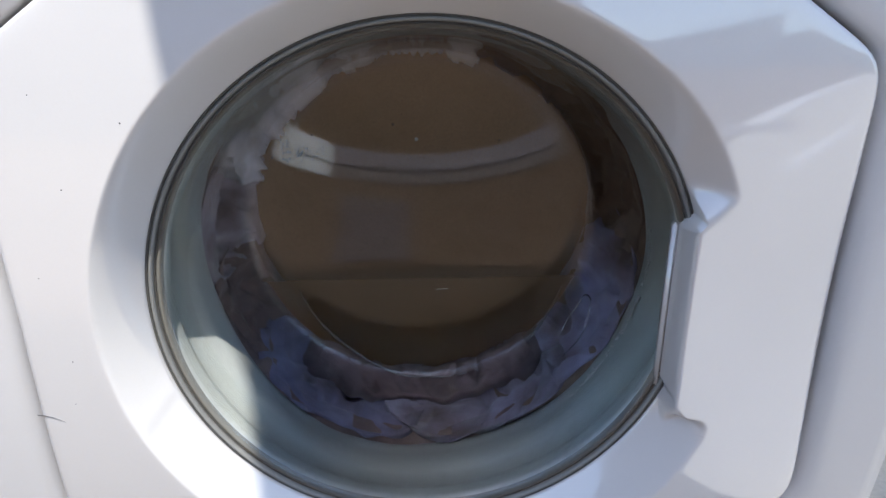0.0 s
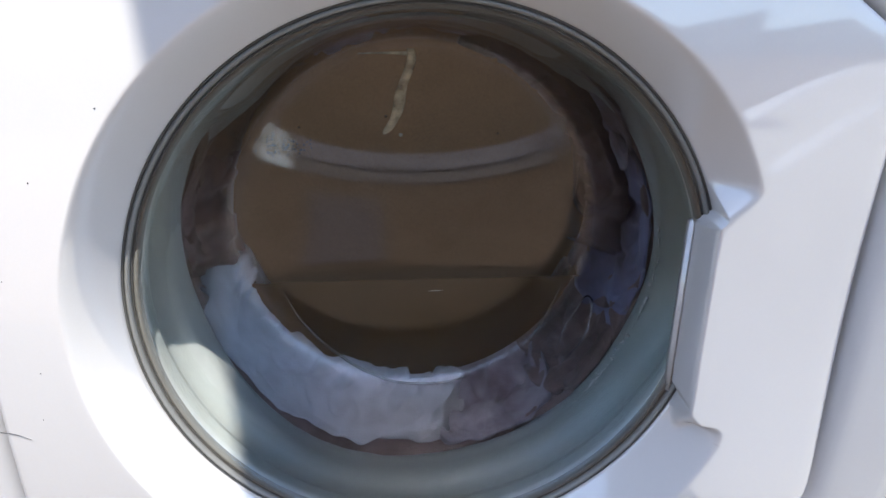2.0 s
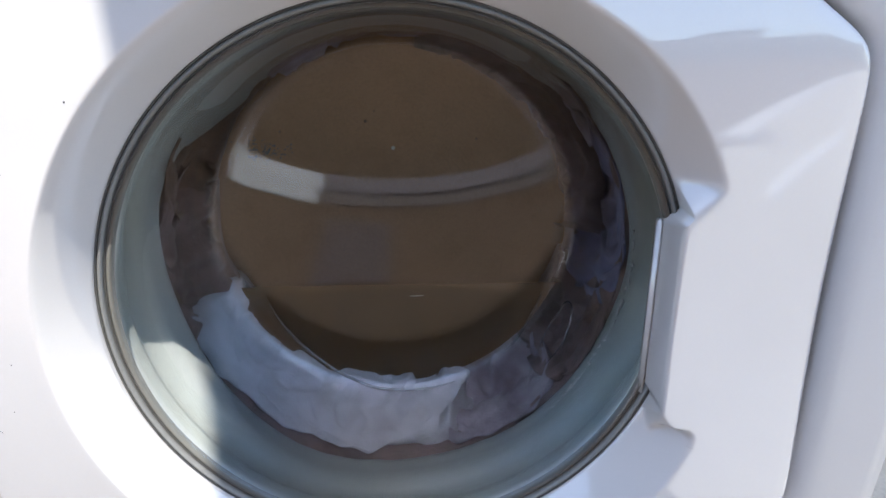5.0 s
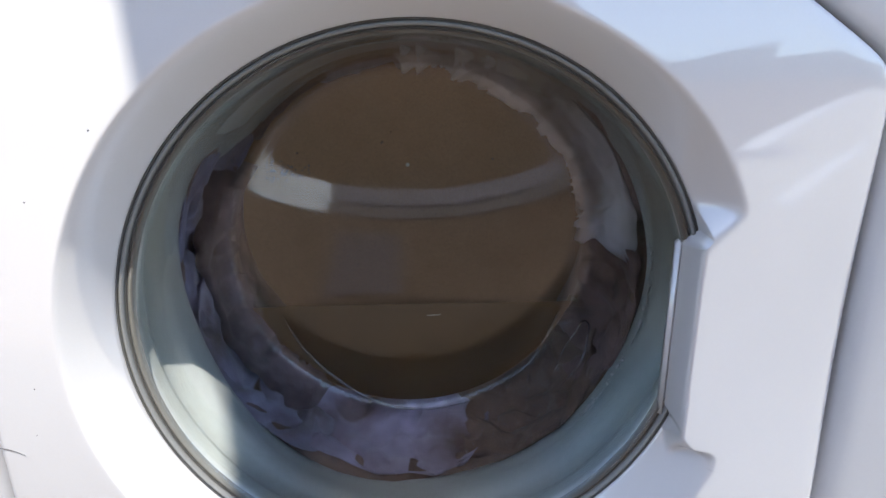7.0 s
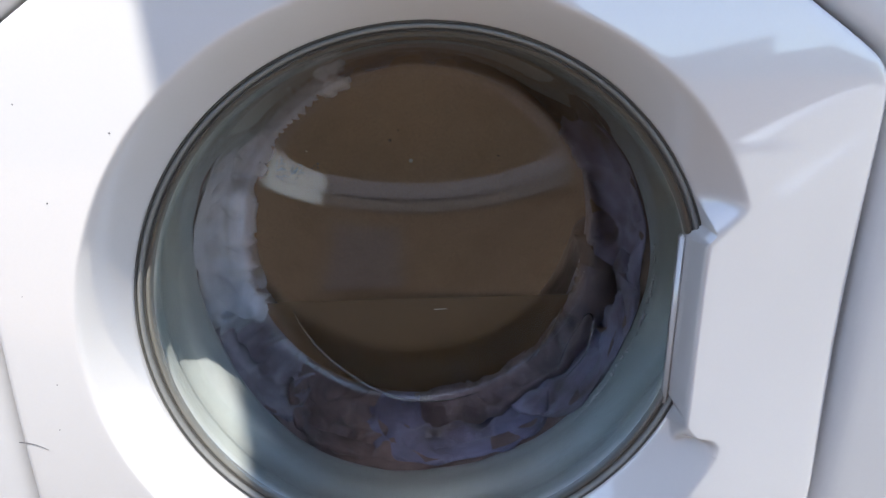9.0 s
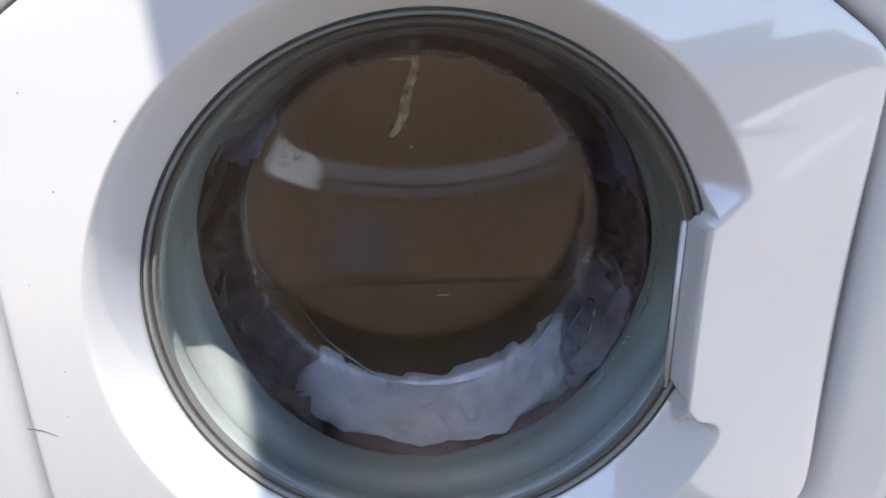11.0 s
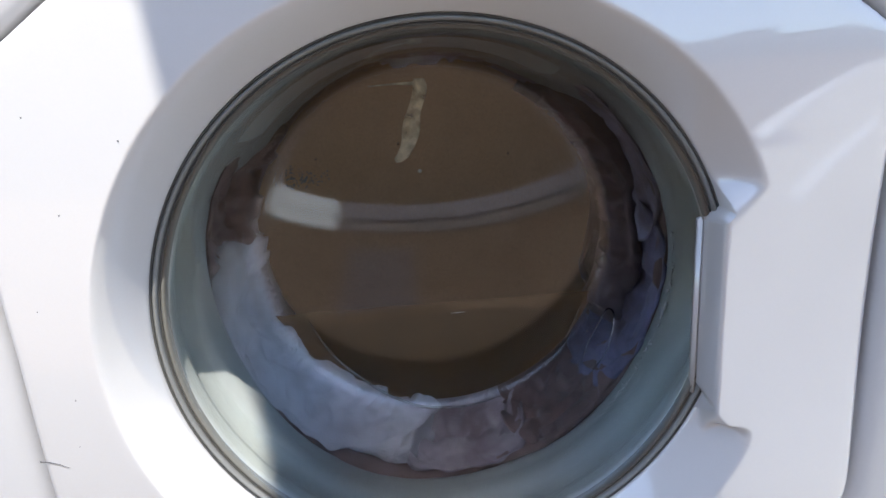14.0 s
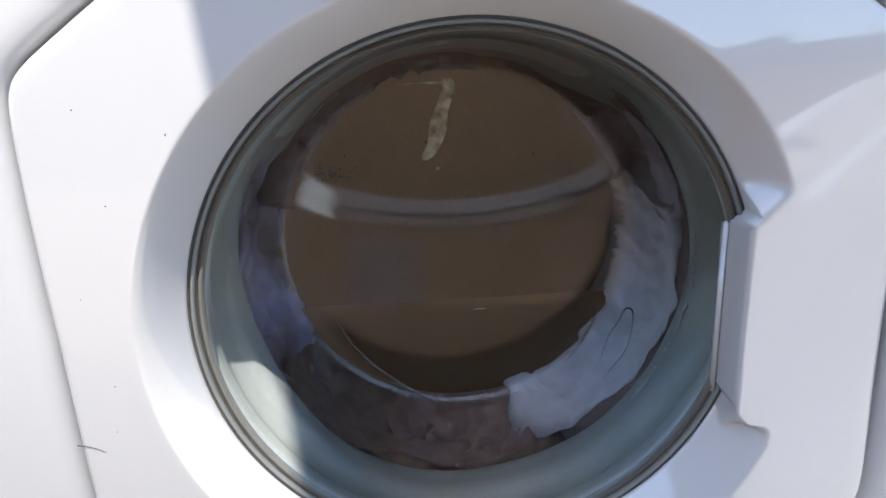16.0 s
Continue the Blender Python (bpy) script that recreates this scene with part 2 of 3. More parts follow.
# ---------------------------------------------------------------- the place
def build_setting():
    bm = box_bm(-400, 400, -800, 60, -0.12, 0.0)
    tagged(mesh_object("ground", bm, FLOOR, shade=False), "brown concrete ground in front of the washing machine", "ground", kind="structure")
    bm = box_bm(-6, 6, 0.72, 0.92, 0.0, 3.2)
    tagged(mesh_object("wall_back", bm, RENDER_WALL, shade=False), "plain pale rendered wall behind the washing machine", "wall", kind="structure")
    # darker paving next to the machine, the kerb and the added wall facing the machine
    bm = box_bm(-3, 0.455, -0.920, 0.72, -0.02, 0.012, 0.004)
    tagged(mesh_object("pavement", bm, PAVING, shade=False), "dark brown paving in front of the washing machine", "paving", kind="structure")
    bm = bmesh.new()
    outline = ((0.460, 0.72), (0.460, -0.955), (9.0, -8.13), (9.0, 0.72))
    up = [bm.verts.new((x, y, 0.012)) for x, y in outline]
    down = [bm.verts.new((x, y, -0.02)) for x, y in outline]
    bm.faces.new(up)
    bm.faces.new(down[::-1])
    for i in range(4):
        bm.faces.new((up[i - 1], up[i], down[i], down[i - 1]))
    tagged(mesh_object("path", bm, PALE, shade=False), "pale concrete path in the sun beside the machine", "path", kind="structure")
    bm = box_bm(-3, 0.455, -1.554, -0.924, -0.02, 0.010, 0.003)
    tagged(mesh_object("ground_strip", bm, STRIP, shade=False), "brown gravelly strip of ground beside the paving", "ground", kind="structure")
    edging = new("edging")
    tagged(edging, "narrow grey-brown concrete edging stones, the left one whitened as if sunlit", "edging", kind="structure")
    # left stone whitened: sunlight on this end put into its colour
    for x0, x1, mat in ((-0.72, -0.212, BRIGHT_WHITE), (-0.2105, 0.1235, EDGING), (0.125, 0.455, EDGING)):
        part("edging_stone", box_bm(x0, x1, -1.686, -1.566, -0.05, 0.010, 0.004), mat, edging, shade=False)
    x = -0.825
    kerb = new("kerb")
    tagged(kerb, "low concrete kerb stones, the left one whitened as if sunlit", "kerb", kind="structure")
    # white stone stands in for the sunlit end, grey ones for the shaded run
    while x < 1.2:
        w = 0.625
        part("kerb_stone", box_bm(x, x + w, -1.900, -1.690, -0.05, 0.015, 0.006), BRIGHT_WHITE if x < -0.3 else KERB, kerb, shade=False)
        x += w + 0.005
    # unseen wall added behind the camera to block low sky from the machine
    bm = box_bm(-14.0, 2.9, -9.3, -9.0, 0.0, 5.0, 0.01)
    tagged(mesh_object("dimming_wall", bm, GREY_WALL, shade=False), "plain grey-brown wall added out of view to dim the machine", "wall", kind="structure")
    # unseen slab added so that its skew edge throws the shadow on the machine
    top, low = ZC + 1.20, ZC + 1.15

    def edge(y, z):
        return EDGE_X + EDGE_Z * (z - ZC) + EDGE_Y * y
    bm = bmesh.new()
    rows = []
    for z in (low, top):
        rows.append([bm.verts.new(p) for p in ((edge(0.72, z), 0.72, z), (edge(-0.66, z), -0.66, z), (0.9, -0.66, z), (0.9, 0.72, z))])
    bm.faces.new(rows[0])
    bm.faces.new(rows[1][::-1])
    for i in range(4):
        j = (i + 1) % 4
        bm.faces.new((rows[0][j], rows[0][i], rows[1][i], rows[1][j]))
    tagged(mesh_object("shade_slab", bm, RENDER_WALL, shade=False), "plain pale slab added out of view to shade the machine", "canopy", kind="structure")


EDGE_X, EDGE_Z, EDGE_Y = -0.1429, -0.067, -0.18
build_setting()


def build_yard():
    # flat blue-grey sheet added for the bluish patch mirrored in the bowl
    bm = box_bm(-0.185, -0.005, -1.400, -0.960, 0.0085, 0.0135, 0.001)
    sheet_ob = mesh_object("mat", bm, SHEET, shade=False)
    tagged(sheet_ob, "thin blue-grey sheet added on the ground for its reflection", "mat")
    # white stones along the path's skew edge, and a pale band laid across the path
    edge_row = new("path_edging")
    tagged(edge_row, "row of white painted stones along the path's edge", "edging", kind="structure")
    turn = math.degrees(math.atan2(-0.643, 0.765))
    for i in range(8):
        a = 1.30 + 0.95 * i
        ob = part("edging_stone", box_bm(0, 0.94, -0.055, 0.055, -0.05, 0.03, 0.006), BRIGHT_WHITE, edge_row, shade=False)
        ob.matrix_basis = pose(0.460 + 0.765 * a, -0.955 - 0.643 * a, 0.0, 0, 0, turn)
    band = mesh_object("path_band", box_bm(0, 1.5, -0.03, 0.03, 0.0, 0.017, 0.002), BRIGHT_WHITE, shade=False)
    band.matrix_world = pose(1.25, -1.26, 0.0, 0, 0, -30)
    tagged(band, "narrow pale stone band set into the concrete path", "paving", kind="structure")
    # neighbouring houses
    for x0, x1, ze, zr, drop in ((8.0, 18.3, 3.0, 5.2, True), (20.2, 34.0, 4.3, 6.4, False)):
        house = new("house")
        house.location = (x0, -24.0, 0.0)
        tagged(house, "distant pale house with a sloping grey roof", "house", "neighbouring houses")
        w = x1 - x0
        part("wall", box_bm(0, w, -6, 0, 0, ze - 0.2), RENDER_WALL, house, shade=False)
        bm = bmesh.new()
        cut = [(-0.3, ze - 0.25), (w, zr - 0.25), (w, zr), (-0.3, ze)]
        f0 = [bm.verts.new((x, 0.3, z)) for x, z in cut]
        f1 = [bm.verts.new((x, -6.3, z)) for x, z in cut]
        bm.faces.new(f0)
        bm.faces.new(f1[::-1])
        for i in range(4):
            j = (i + 1) % 4
            bm.faces.new((f0[j], f0[i], f1[i], f1[j]))
        part("roof", bm, ROOF, house, shade=False)
        bm = bmesh.new()
        tri = [(0, ze - 0.22), (w, ze - 0.22), (w, zr - 0.27)]
        f0 = [bm.verts.new((x, -0.05, z)) for x, z in tri]
        f1 = [bm.verts.new((x, -5.95, z)) for x, z in tri]
        bm.faces.new(f0)
        bm.faces.new(f1[::-1])
        for i in range(3):
            j = (i + 1) % 3
            bm.faces.new((f0[j], f0[i], f1[i], f1[j]))
        part("gable", bm, RENDER_WALL, house, shade=False)


build_yard()

# ---------------------------------------------------------------- the washing machine
machine = new("washing_machine")
machine.location = (0, 0, ZC)
tagged(machine, "white front-loading washing machine with a round glass door, running", "washing machine")

XL, XR, ZS, CH = -0.2225, 0.2355, 0.138, (0.098, 0.228)     # the door's octagon


def octagon_radius(k, grow=0.0):
    """Distance from the axis to the door's outline in the direction k, corners rounded."""
    c, s = math.cos(k), math.sin(k)
    side = (XR - 0.0010 if c > 0 else -XL - 0.0016 + 0.0085 * max(0.0, s)) + grow
    planes = [(abs(c), side), (abs(s), CH[1] + grow)]
    dx, dz = (XR if c > 0 else -XL + 0.0085 * max(0.0, s)) - CH[0], CH[1] - ZS
    ln = math.hypot(dx, dz)
    planes.append(((abs(c) * dz + abs(s) * dx) / ln, (CH[0] * dz + CH[1] * dx) / ln + grow))
    p = 46.0
    return sum((max(q, 1e-6) / d) ** p for q, d in planes) ** (-1 / p)


def front(x, z):
    # flatter and less proud on the grip's side
    return -0.0365 + 0.40 * z * z + 0.25 * x * x + 0.0115 * smooth(0.06, 0.15, x) * max(0.0, 1 - (z / 0.14) ** 2) ** 1.5


R_IN = 0.1612


def ring_edge(k):
    """Radius of the ring's outer edge, a little off the axis."""
    c = math.cos(k)
    return 0.1802 - 0.0022 * c - 0.0020 * max(0.0, -c) ** 2 + 0.0028 * smooth(0.35, 0.85, c) + 0.0090 * smooth(0.15, 0.50, -math.sin(k)) * smooth(0.0, 0.5, c)


def handle_share(x, z, rim=False):
    """How far the point belongs to the flat grip between the ring's two ends."""
    if x < 0.12:
        return 0.0
    if rim:
        top = (0.0480 + 1.10 * (x - 0.145) - z) / 1.49
        low = (z + 0.0605 + 0.92 * (x - 0.143)) / 1.36
        return smooth(-0.0030, 0.0024, top) * smooth(-0.0024, 0.0030, low)
    # upper end: a sloping wall that narrows towards the ring's outer edge
    crest = 0.0683 + 0.16 * (x - 0.1475)
    edge = min(0.0487 + 0.65 * (x - 0.1422), crest - 0.004)
    u = (crest - z) / (crest - edge)
    u = min(max(u, -1.0), 2.0)
    u = 0.15 * (math.log1p(math.exp(u / 0.15)) - math.log1p(math.exp((u - 1) / 0.15)))
    # lower end: sharp against the flat of the grip, melting into its inner slope
    w = 0.0030 + 0.0100 * smooth(0.1575, 0.1445, x)
    low = z + 0.0740 + 0.22 * (x - 0.1487)
    inside = ring_edge(math.atan2(z, x)) - math.hypot(x, z)
    if inside < 0.009 and -low < 0.009:
        low = math.hypot(0.009 - inside, 0.009 + low) - 0.009
    return min(max(u, 0.0), 1.0) * smooth(-w, w, low)


def door_depth(r, k):
    x, z = r * math.cos(k), r * math.sin(k)
    f = front(x, z)
    # the dished ring
    edge = ring_edge(k)
    t = (edge - r) / (edge - R_IN)
    soft = 0.035
    t = soft * math.log1p(math.exp(t / soft)) if t < 3 else t
    ring = f + t * (-0.0005 - f if t > 0.02 else 0.015)
    s = handle_share(x, z) * smooth(edge + 0.014, edge + 0.006, r) if r < edge + 0.014 else 0.0
    if s <= 0:
        return ring
    w = (0.1490 - x) / 0.0035
    w = 0.10 * math.log1p(math.exp(min(w, 3) / 0.10))
    slab = f + 0.0200 * min(w, 1.0) ** 1.5
    return ring * (1 - s) + slab * s


def flank(y):
    """Radius of the glass bowl at the depth y."""
    ks = ((0.010, 0.1494), (0.036, 0.1455), (0.054, 0.1430), (0.074, 0.1400), (0.094, 0.1366), (0.110, 0.1330), (0.118, 0.1305), (0.127, 0.1250), (0.140, 0.1180))
    return float(np.interp(y, [k[0] for k in ks], [k[1] for k in ks]))


FLOOR_DROPS = ((-0.0140, 0.0830), (-0.0775, 0.0690), (-0.0200, 0.0760), (0.0376, -0.0848), (0.0560, 0.0640))
PALE_LINE = (0.0150, -0.0532)


def build_door():
    door = new("door")
    door.parent = machine
    angles = sorted({round(a, 3) for a in list(np.arange(-180, 180, 1.0)) + list(np.arange(-38, -17, 0.14)) + list(np.arange(13, 29, 0.16))})
    pts = []
    for a in angles:
        k = radians(a)
        s = handle_share(0.150 * math.cos(k), 0.150 * math.sin(k), True)
        r0 = R_IN * (1 - s) + s * min(0.1455 / max(math.cos(k), 0.3), R_IN)
        ro = octagon_radius(k)
        row = [(r0 * math.cos(k), max(door_depth(r0, k) + 0.004, 0.0070), r0 * math.sin(k))]
        for u in np.linspace(0, 1, 40):
            r = r0 + (0.196 - r0) * u
            row.append((r * math.cos(k), door_depth(r, k), r * math.sin(k)))
        for u in np.linspace(0, 1, 9)[1:]:
            r = 0.196 + (ro - 0.0022 - 0.196) * u
            row.append((r * math.cos(k), door_depth(r, k), r * math.sin(k)))
        for dr, dy in ((0.0008, 0.0004), (0.0, 0.0016), (0.0, 0.012)):
            r = ro - (0.0008 - dr if dy < 0.001 else 0.0)
            row.append((r * math.cos(k), front(r * math.cos(k), r * math.sin(k)) + dy, r * math.sin(k)))
        pts.append(row)
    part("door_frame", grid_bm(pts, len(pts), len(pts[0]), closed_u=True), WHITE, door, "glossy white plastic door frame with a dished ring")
    # bright lip along the finger grip
    bm = box_bm(0.1424, 0.1454, 0.0015, 0.0080, -0.0640, 0.0450, 0.0012, 3)
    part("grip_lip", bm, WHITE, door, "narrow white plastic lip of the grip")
    # a hairline crack and small specks on the plastic
    def on_panel(x, z, lift=0.0004):
        return (x, front(x, z) - lift, z)
    line = [(-0.2240 + 0.0155 * u, -0.0565 - 0.0045 * u + 0.0012 * math.sin(3 * u)) for u in np.linspace(0, 1, 9)]
    pts = [[on_panel(x, z + w * (1 - 0.8 * i / 8), 0.0003 + 0.0002 * (abs(w) < 1e-6)) for w in (-0.0004, 0.0, 0.0004)] for i, (x, z) in enumerate(line)]
    part("crack", grid_bm(pts, 9, 3), GAP, door, "hairline crack at the door's edge")
    for x, z, r in ((-0.1938, 0.1251, 0.0006), (-0.1843, 0.0783, 0.0007), (-0.150, 0.112, 0.0008), (-0.205, 0.03, 0.0005), (-0.196, -0.02, 0.0006), (-0.20, -0.048, 0.0005)):
        bm = bmesh.new()
        bmesh.ops.create_icosphere(bm, subdivisions=1, radius=r * 0.7, matrix=Matrix.Translation(on_panel(x, z, 0.0)))
        part("speck", bm, GAP, door)
    # condensation on the inside of the bowl
    rng = random.Random(4)
    bm = bmesh.new()
    for i in range(130):
        x, z = -0.090 + rng.gauss(0, 0.008), 0.0565 + rng.gauss(0, 0.0035)
        bmesh.ops.create_icosphere(bm, subdivisions=1, radius=rng.uniform(0.0003, 0.0008), matrix=Matrix.Translation((x, 0.1288, z)))
    tagged(part("droplets", bm, SEAM, door, "fine water droplets inside the glass"), kind="stuff")
    # single drops and a short pale line on the bowl's floor
    for i, (x, z) in enumerate(FLOOR_DROPS):
        bm = bmesh.new()
        bmesh.ops.create_icosphere(bm, subdivisions=2, radius=0.0006 + 0.0002 * (i % 3), matrix=Matrix.Translation((x, 0.1290 - 3.0 * math.hypot(x, z) ** 4, z)))
        part("drop", bm, BEAD, door, "small water drop on the glass")
    line = [Vector((PALE_LINE[0] + 0.0105 * (u - 0.5), 0.1289 - 3.0 * math.hypot(*PALE_LINE) ** 4, PALE_LINE[1] + 0.0003 * u)) for u in np.linspace(0, 1, 12)]
    part("pale_line", tube(line, 0.00022), PALE, door, "short pale line on the glass")
    # seams and rim round the glass
    part("seam", lathe([(0.1613, 0.0085), (0.1613, 0.0012), (0.1606, 0.0004), (0.1600, 0.0010), (0.1599, 0.0085)]), SEAM, door, "dark seam round the glass")
    part("rim", lathe([(0.1598, 0.0080), (0.1597, 0.0012), (0.1588, 0.0000), (0.1578, 0.0004), (0.1572, 0.0020), (0.1571, 0.0080)]), TRIM_GREY, door, "pale grey rim round the glass")
    part("inner_seam", lathe([(0.1570, 0.0082), (0.1569, 0.0030), (0.1564, 0.0026), (0.1560, 0.0032), (0.1559, 0.0082)]), SEAM, door, "thin dark seam")
    part("inner_rim", lathe([(0.1558, 0.0080), (0.1557, 0.0034), (0.1548, 0.0026), (0.1536, 0.0030), (0.1530, 0.0046), (0.1529, 0.0080)]), TRIM_GREY, door, "grey inner rim")
    # the glass bowl
    prof = [(0.1560, 0.0030), (0.1530, 0.0036), (0.1512, 0.0046), (0.1500, 0.0066), (0.1494, 0.0100), (0.1478, 0.020), (0.1455, 0.036), (0.1430, 0.054),
            (0.1400, 0.074), (0.1366, 0.094), (0.1330, 0.110), (0.1306, 0.1195), (0.1297, 0.1230), (0.1290, 0.1252), (0.1281, 0.1268), (0.1268, 0.1280), (0.1250, 0.1287), (0.1225, 0.1291), (0.117, 0.1292)]
    prof += [(r, 0.1292) for r in np.linspace(0.112, 0.002, 30)]
    n = 240
    pts = []
    for i in range(n):
        k = 2 * math.pi * i / n
        row = []
        for r, y in prof:
            x, z = r * math.cos(k), r * math.sin(k)
            row.append((x, y + bowl_relief(x, z, r), z))
        pts.append(row)
    bm = grid_bm(pts, n, len(prof), closed_u=True)
    # the inner skin of the thick glass
    back = [[(x * (1 + 0.0042 / max(math.hypot(x, z), 0.03)), y + 0.0045, z * (1 + 0.0042 / max(math.hypot(x, z), 0.03))) for x, y, z in row[4:]] for row in pts]
    grid_bm(back, n, len(back[0]), closed_u=True, bm=bm)
    bmesh.ops.holes_fill(bm, edges=[e for e in bm.edges if e.is_boundary and e.verts[0].co.y > 0.1], sides=0)
    bmesh.ops.recalc_face_normals(bm, faces=bm.faces[:])
    bm.faces.ensure_lookup_table()
    bm.normal_update()
    bmesh.ops.reverse_faces(bm, faces=[f for f in bm.faces if f.normal.dot(Vector((0, 0.25, 0)) - f.calc_center_median()) < 0 and f.normal.y > -0.5 or f.normal.y > 0.5])
    bowl = part("glass_bowl", bm, GLASS, door, "clear moulded glass bowl of the door", fix=False)
    bowl.visible_shadow = False
    # glass beads added for the bowl's highlight: two arcs near the floor's edge
    for arc in (((-152, 0.1075), (-144, 0.1100), (-131, 0.1142), (-119, 0.1185), (-108, 0.1245), (-98, 0.1284), (-84, 0.1300), (-70, 0.1304)),
                ((-51, 0.1284), (-45, 0.1272), (-38, 0.1245), (-32, 0.1222), (-26, 0.1200))):
        ks, line = np.linspace(arc[0][0], arc[-1][0], 40), []
        for a in ks:
            r = float(np.interp(a, [p[0] for p in arc], [p[1] for p in arc]))
            k = radians(a)
            y = 0.1292 - 3.0 * min(r, 0.124) ** 4 - 0.0006 - max(0.0, r - 0.1255) * 0.9
            line.append(Vector((r * math.cos(k), y, r * math.sin(k))))
        bead = part("highlight_bead", tube(line, 0.0010), BEAD, door, "thin glass bead added for the highlight on the bowl's edge")
        bead.visible_shadow = False
    # open loop low on the flank standing in for a hook-shaped reflection
    line = []
    for u in np.linspace(-2.6, 2.3, 49):
        a, y = -33.0 + 11.0 * math.cos(u) - 1.5 * math.sin(u), 0.0985 + 0.0105 * math.sin(u) + 0.0075 * math.cos(u) + 0.0008 * math.sin(5 * u)
        k, r = radians(a), flank(y) - 0.0006
        line.append(Vector((r * math.cos(k), y, r * math.sin(k))))
    mark = part("reflection_loop", tube(line, 0.0006), BEAD, door, "thin open glass loop standing in for a reflection")
    mark.visible_shadow = False
    return door


def bowl_relief(x, z, r):
    """The bowl's floor is nearly flat and curves up a little towards its edge."""
    return 0.000030 * math.sin(190 * z + 35 * x + 1.0) * smooth(0.062, 0.085, z) * smooth(0.124, 0.110, r) - 3.0 * min(r, 0.124) ** 4 - 1.7 * x * x * max(z, 0.0) * (1 - smooth(0.122, 0.150, r))


build_door()


def build_body():
    # front sheet, with the door's opening and a rounded edge round it
    n = 360
    hw, z0, z1 = 0.298, -ZC + 0.012, 0.36
    pts = []
    for i in range(n):
        k = 2 * math.pi * i / n
        c, s = math.cos(k), math.sin(k)
        rb = min(hw / max(abs(c), 1e-6), (z1 if s > 0 else -z0) / max(abs(s), 1e-6))
        ri = octagon_radius(k, 0.0045)
        row = []
        for dr, dy in ((0.0, 0.030), (0.0, 0.012), (0.0010, 0.0075), (0.0032, 0.0040), (0.0070, 0.0018), (0.012, 0.0006), (0.018, 0.0)):
            r = ri + dr
            row.append((r * c, body_front(r * c, r * s) + dy, r * s))
        for u in (0.25, 0.5, 0.75, 0.97):
            r = ri + 0.018 + (rb - ri - 0.018) * u
            row.append((r * c, body_front(r * c, r * s), r * s))
        row.append((rb * c, 0.03, rb * s))
        row.append((rb * c, 0.58, rb * s))
        pts.append(row)
    part("body", grid_bm(pts, n, len(pts[0]), closed_u=True), ENAMEL, machine, "white enamelled front and cabinet")
    part("back_plate", box_bm(-hw, hw, 0.58, 0.59, z0, z1), ENAMEL, machine, shade=False)
    # dark channel behind the gap
    pts = []
    for i in range(n):
        k = 2 * math.pi * i / n
        c, s = math.cos(k), math.sin(k)
        row = []
        for g, y in ((0.008, 0.030), (0.008, 0.026), (-0.012, 0.026), (-0.012, 0.030)):
            r = octagon_radius(k, g)
            row.append((r * c, y, r * s))
        pts.append(row)
    part("gap_channel", grid_bm(pts, n, 4, closed_u=True, closed_v=True), GAP, machine, "dark channel behind the door's gap")


def body_front(x, z):
    return -0.026 + 0.40 * z * z * smooth(0.5, 0.2, abs(z)) + 0.12 * x * x


build_body()


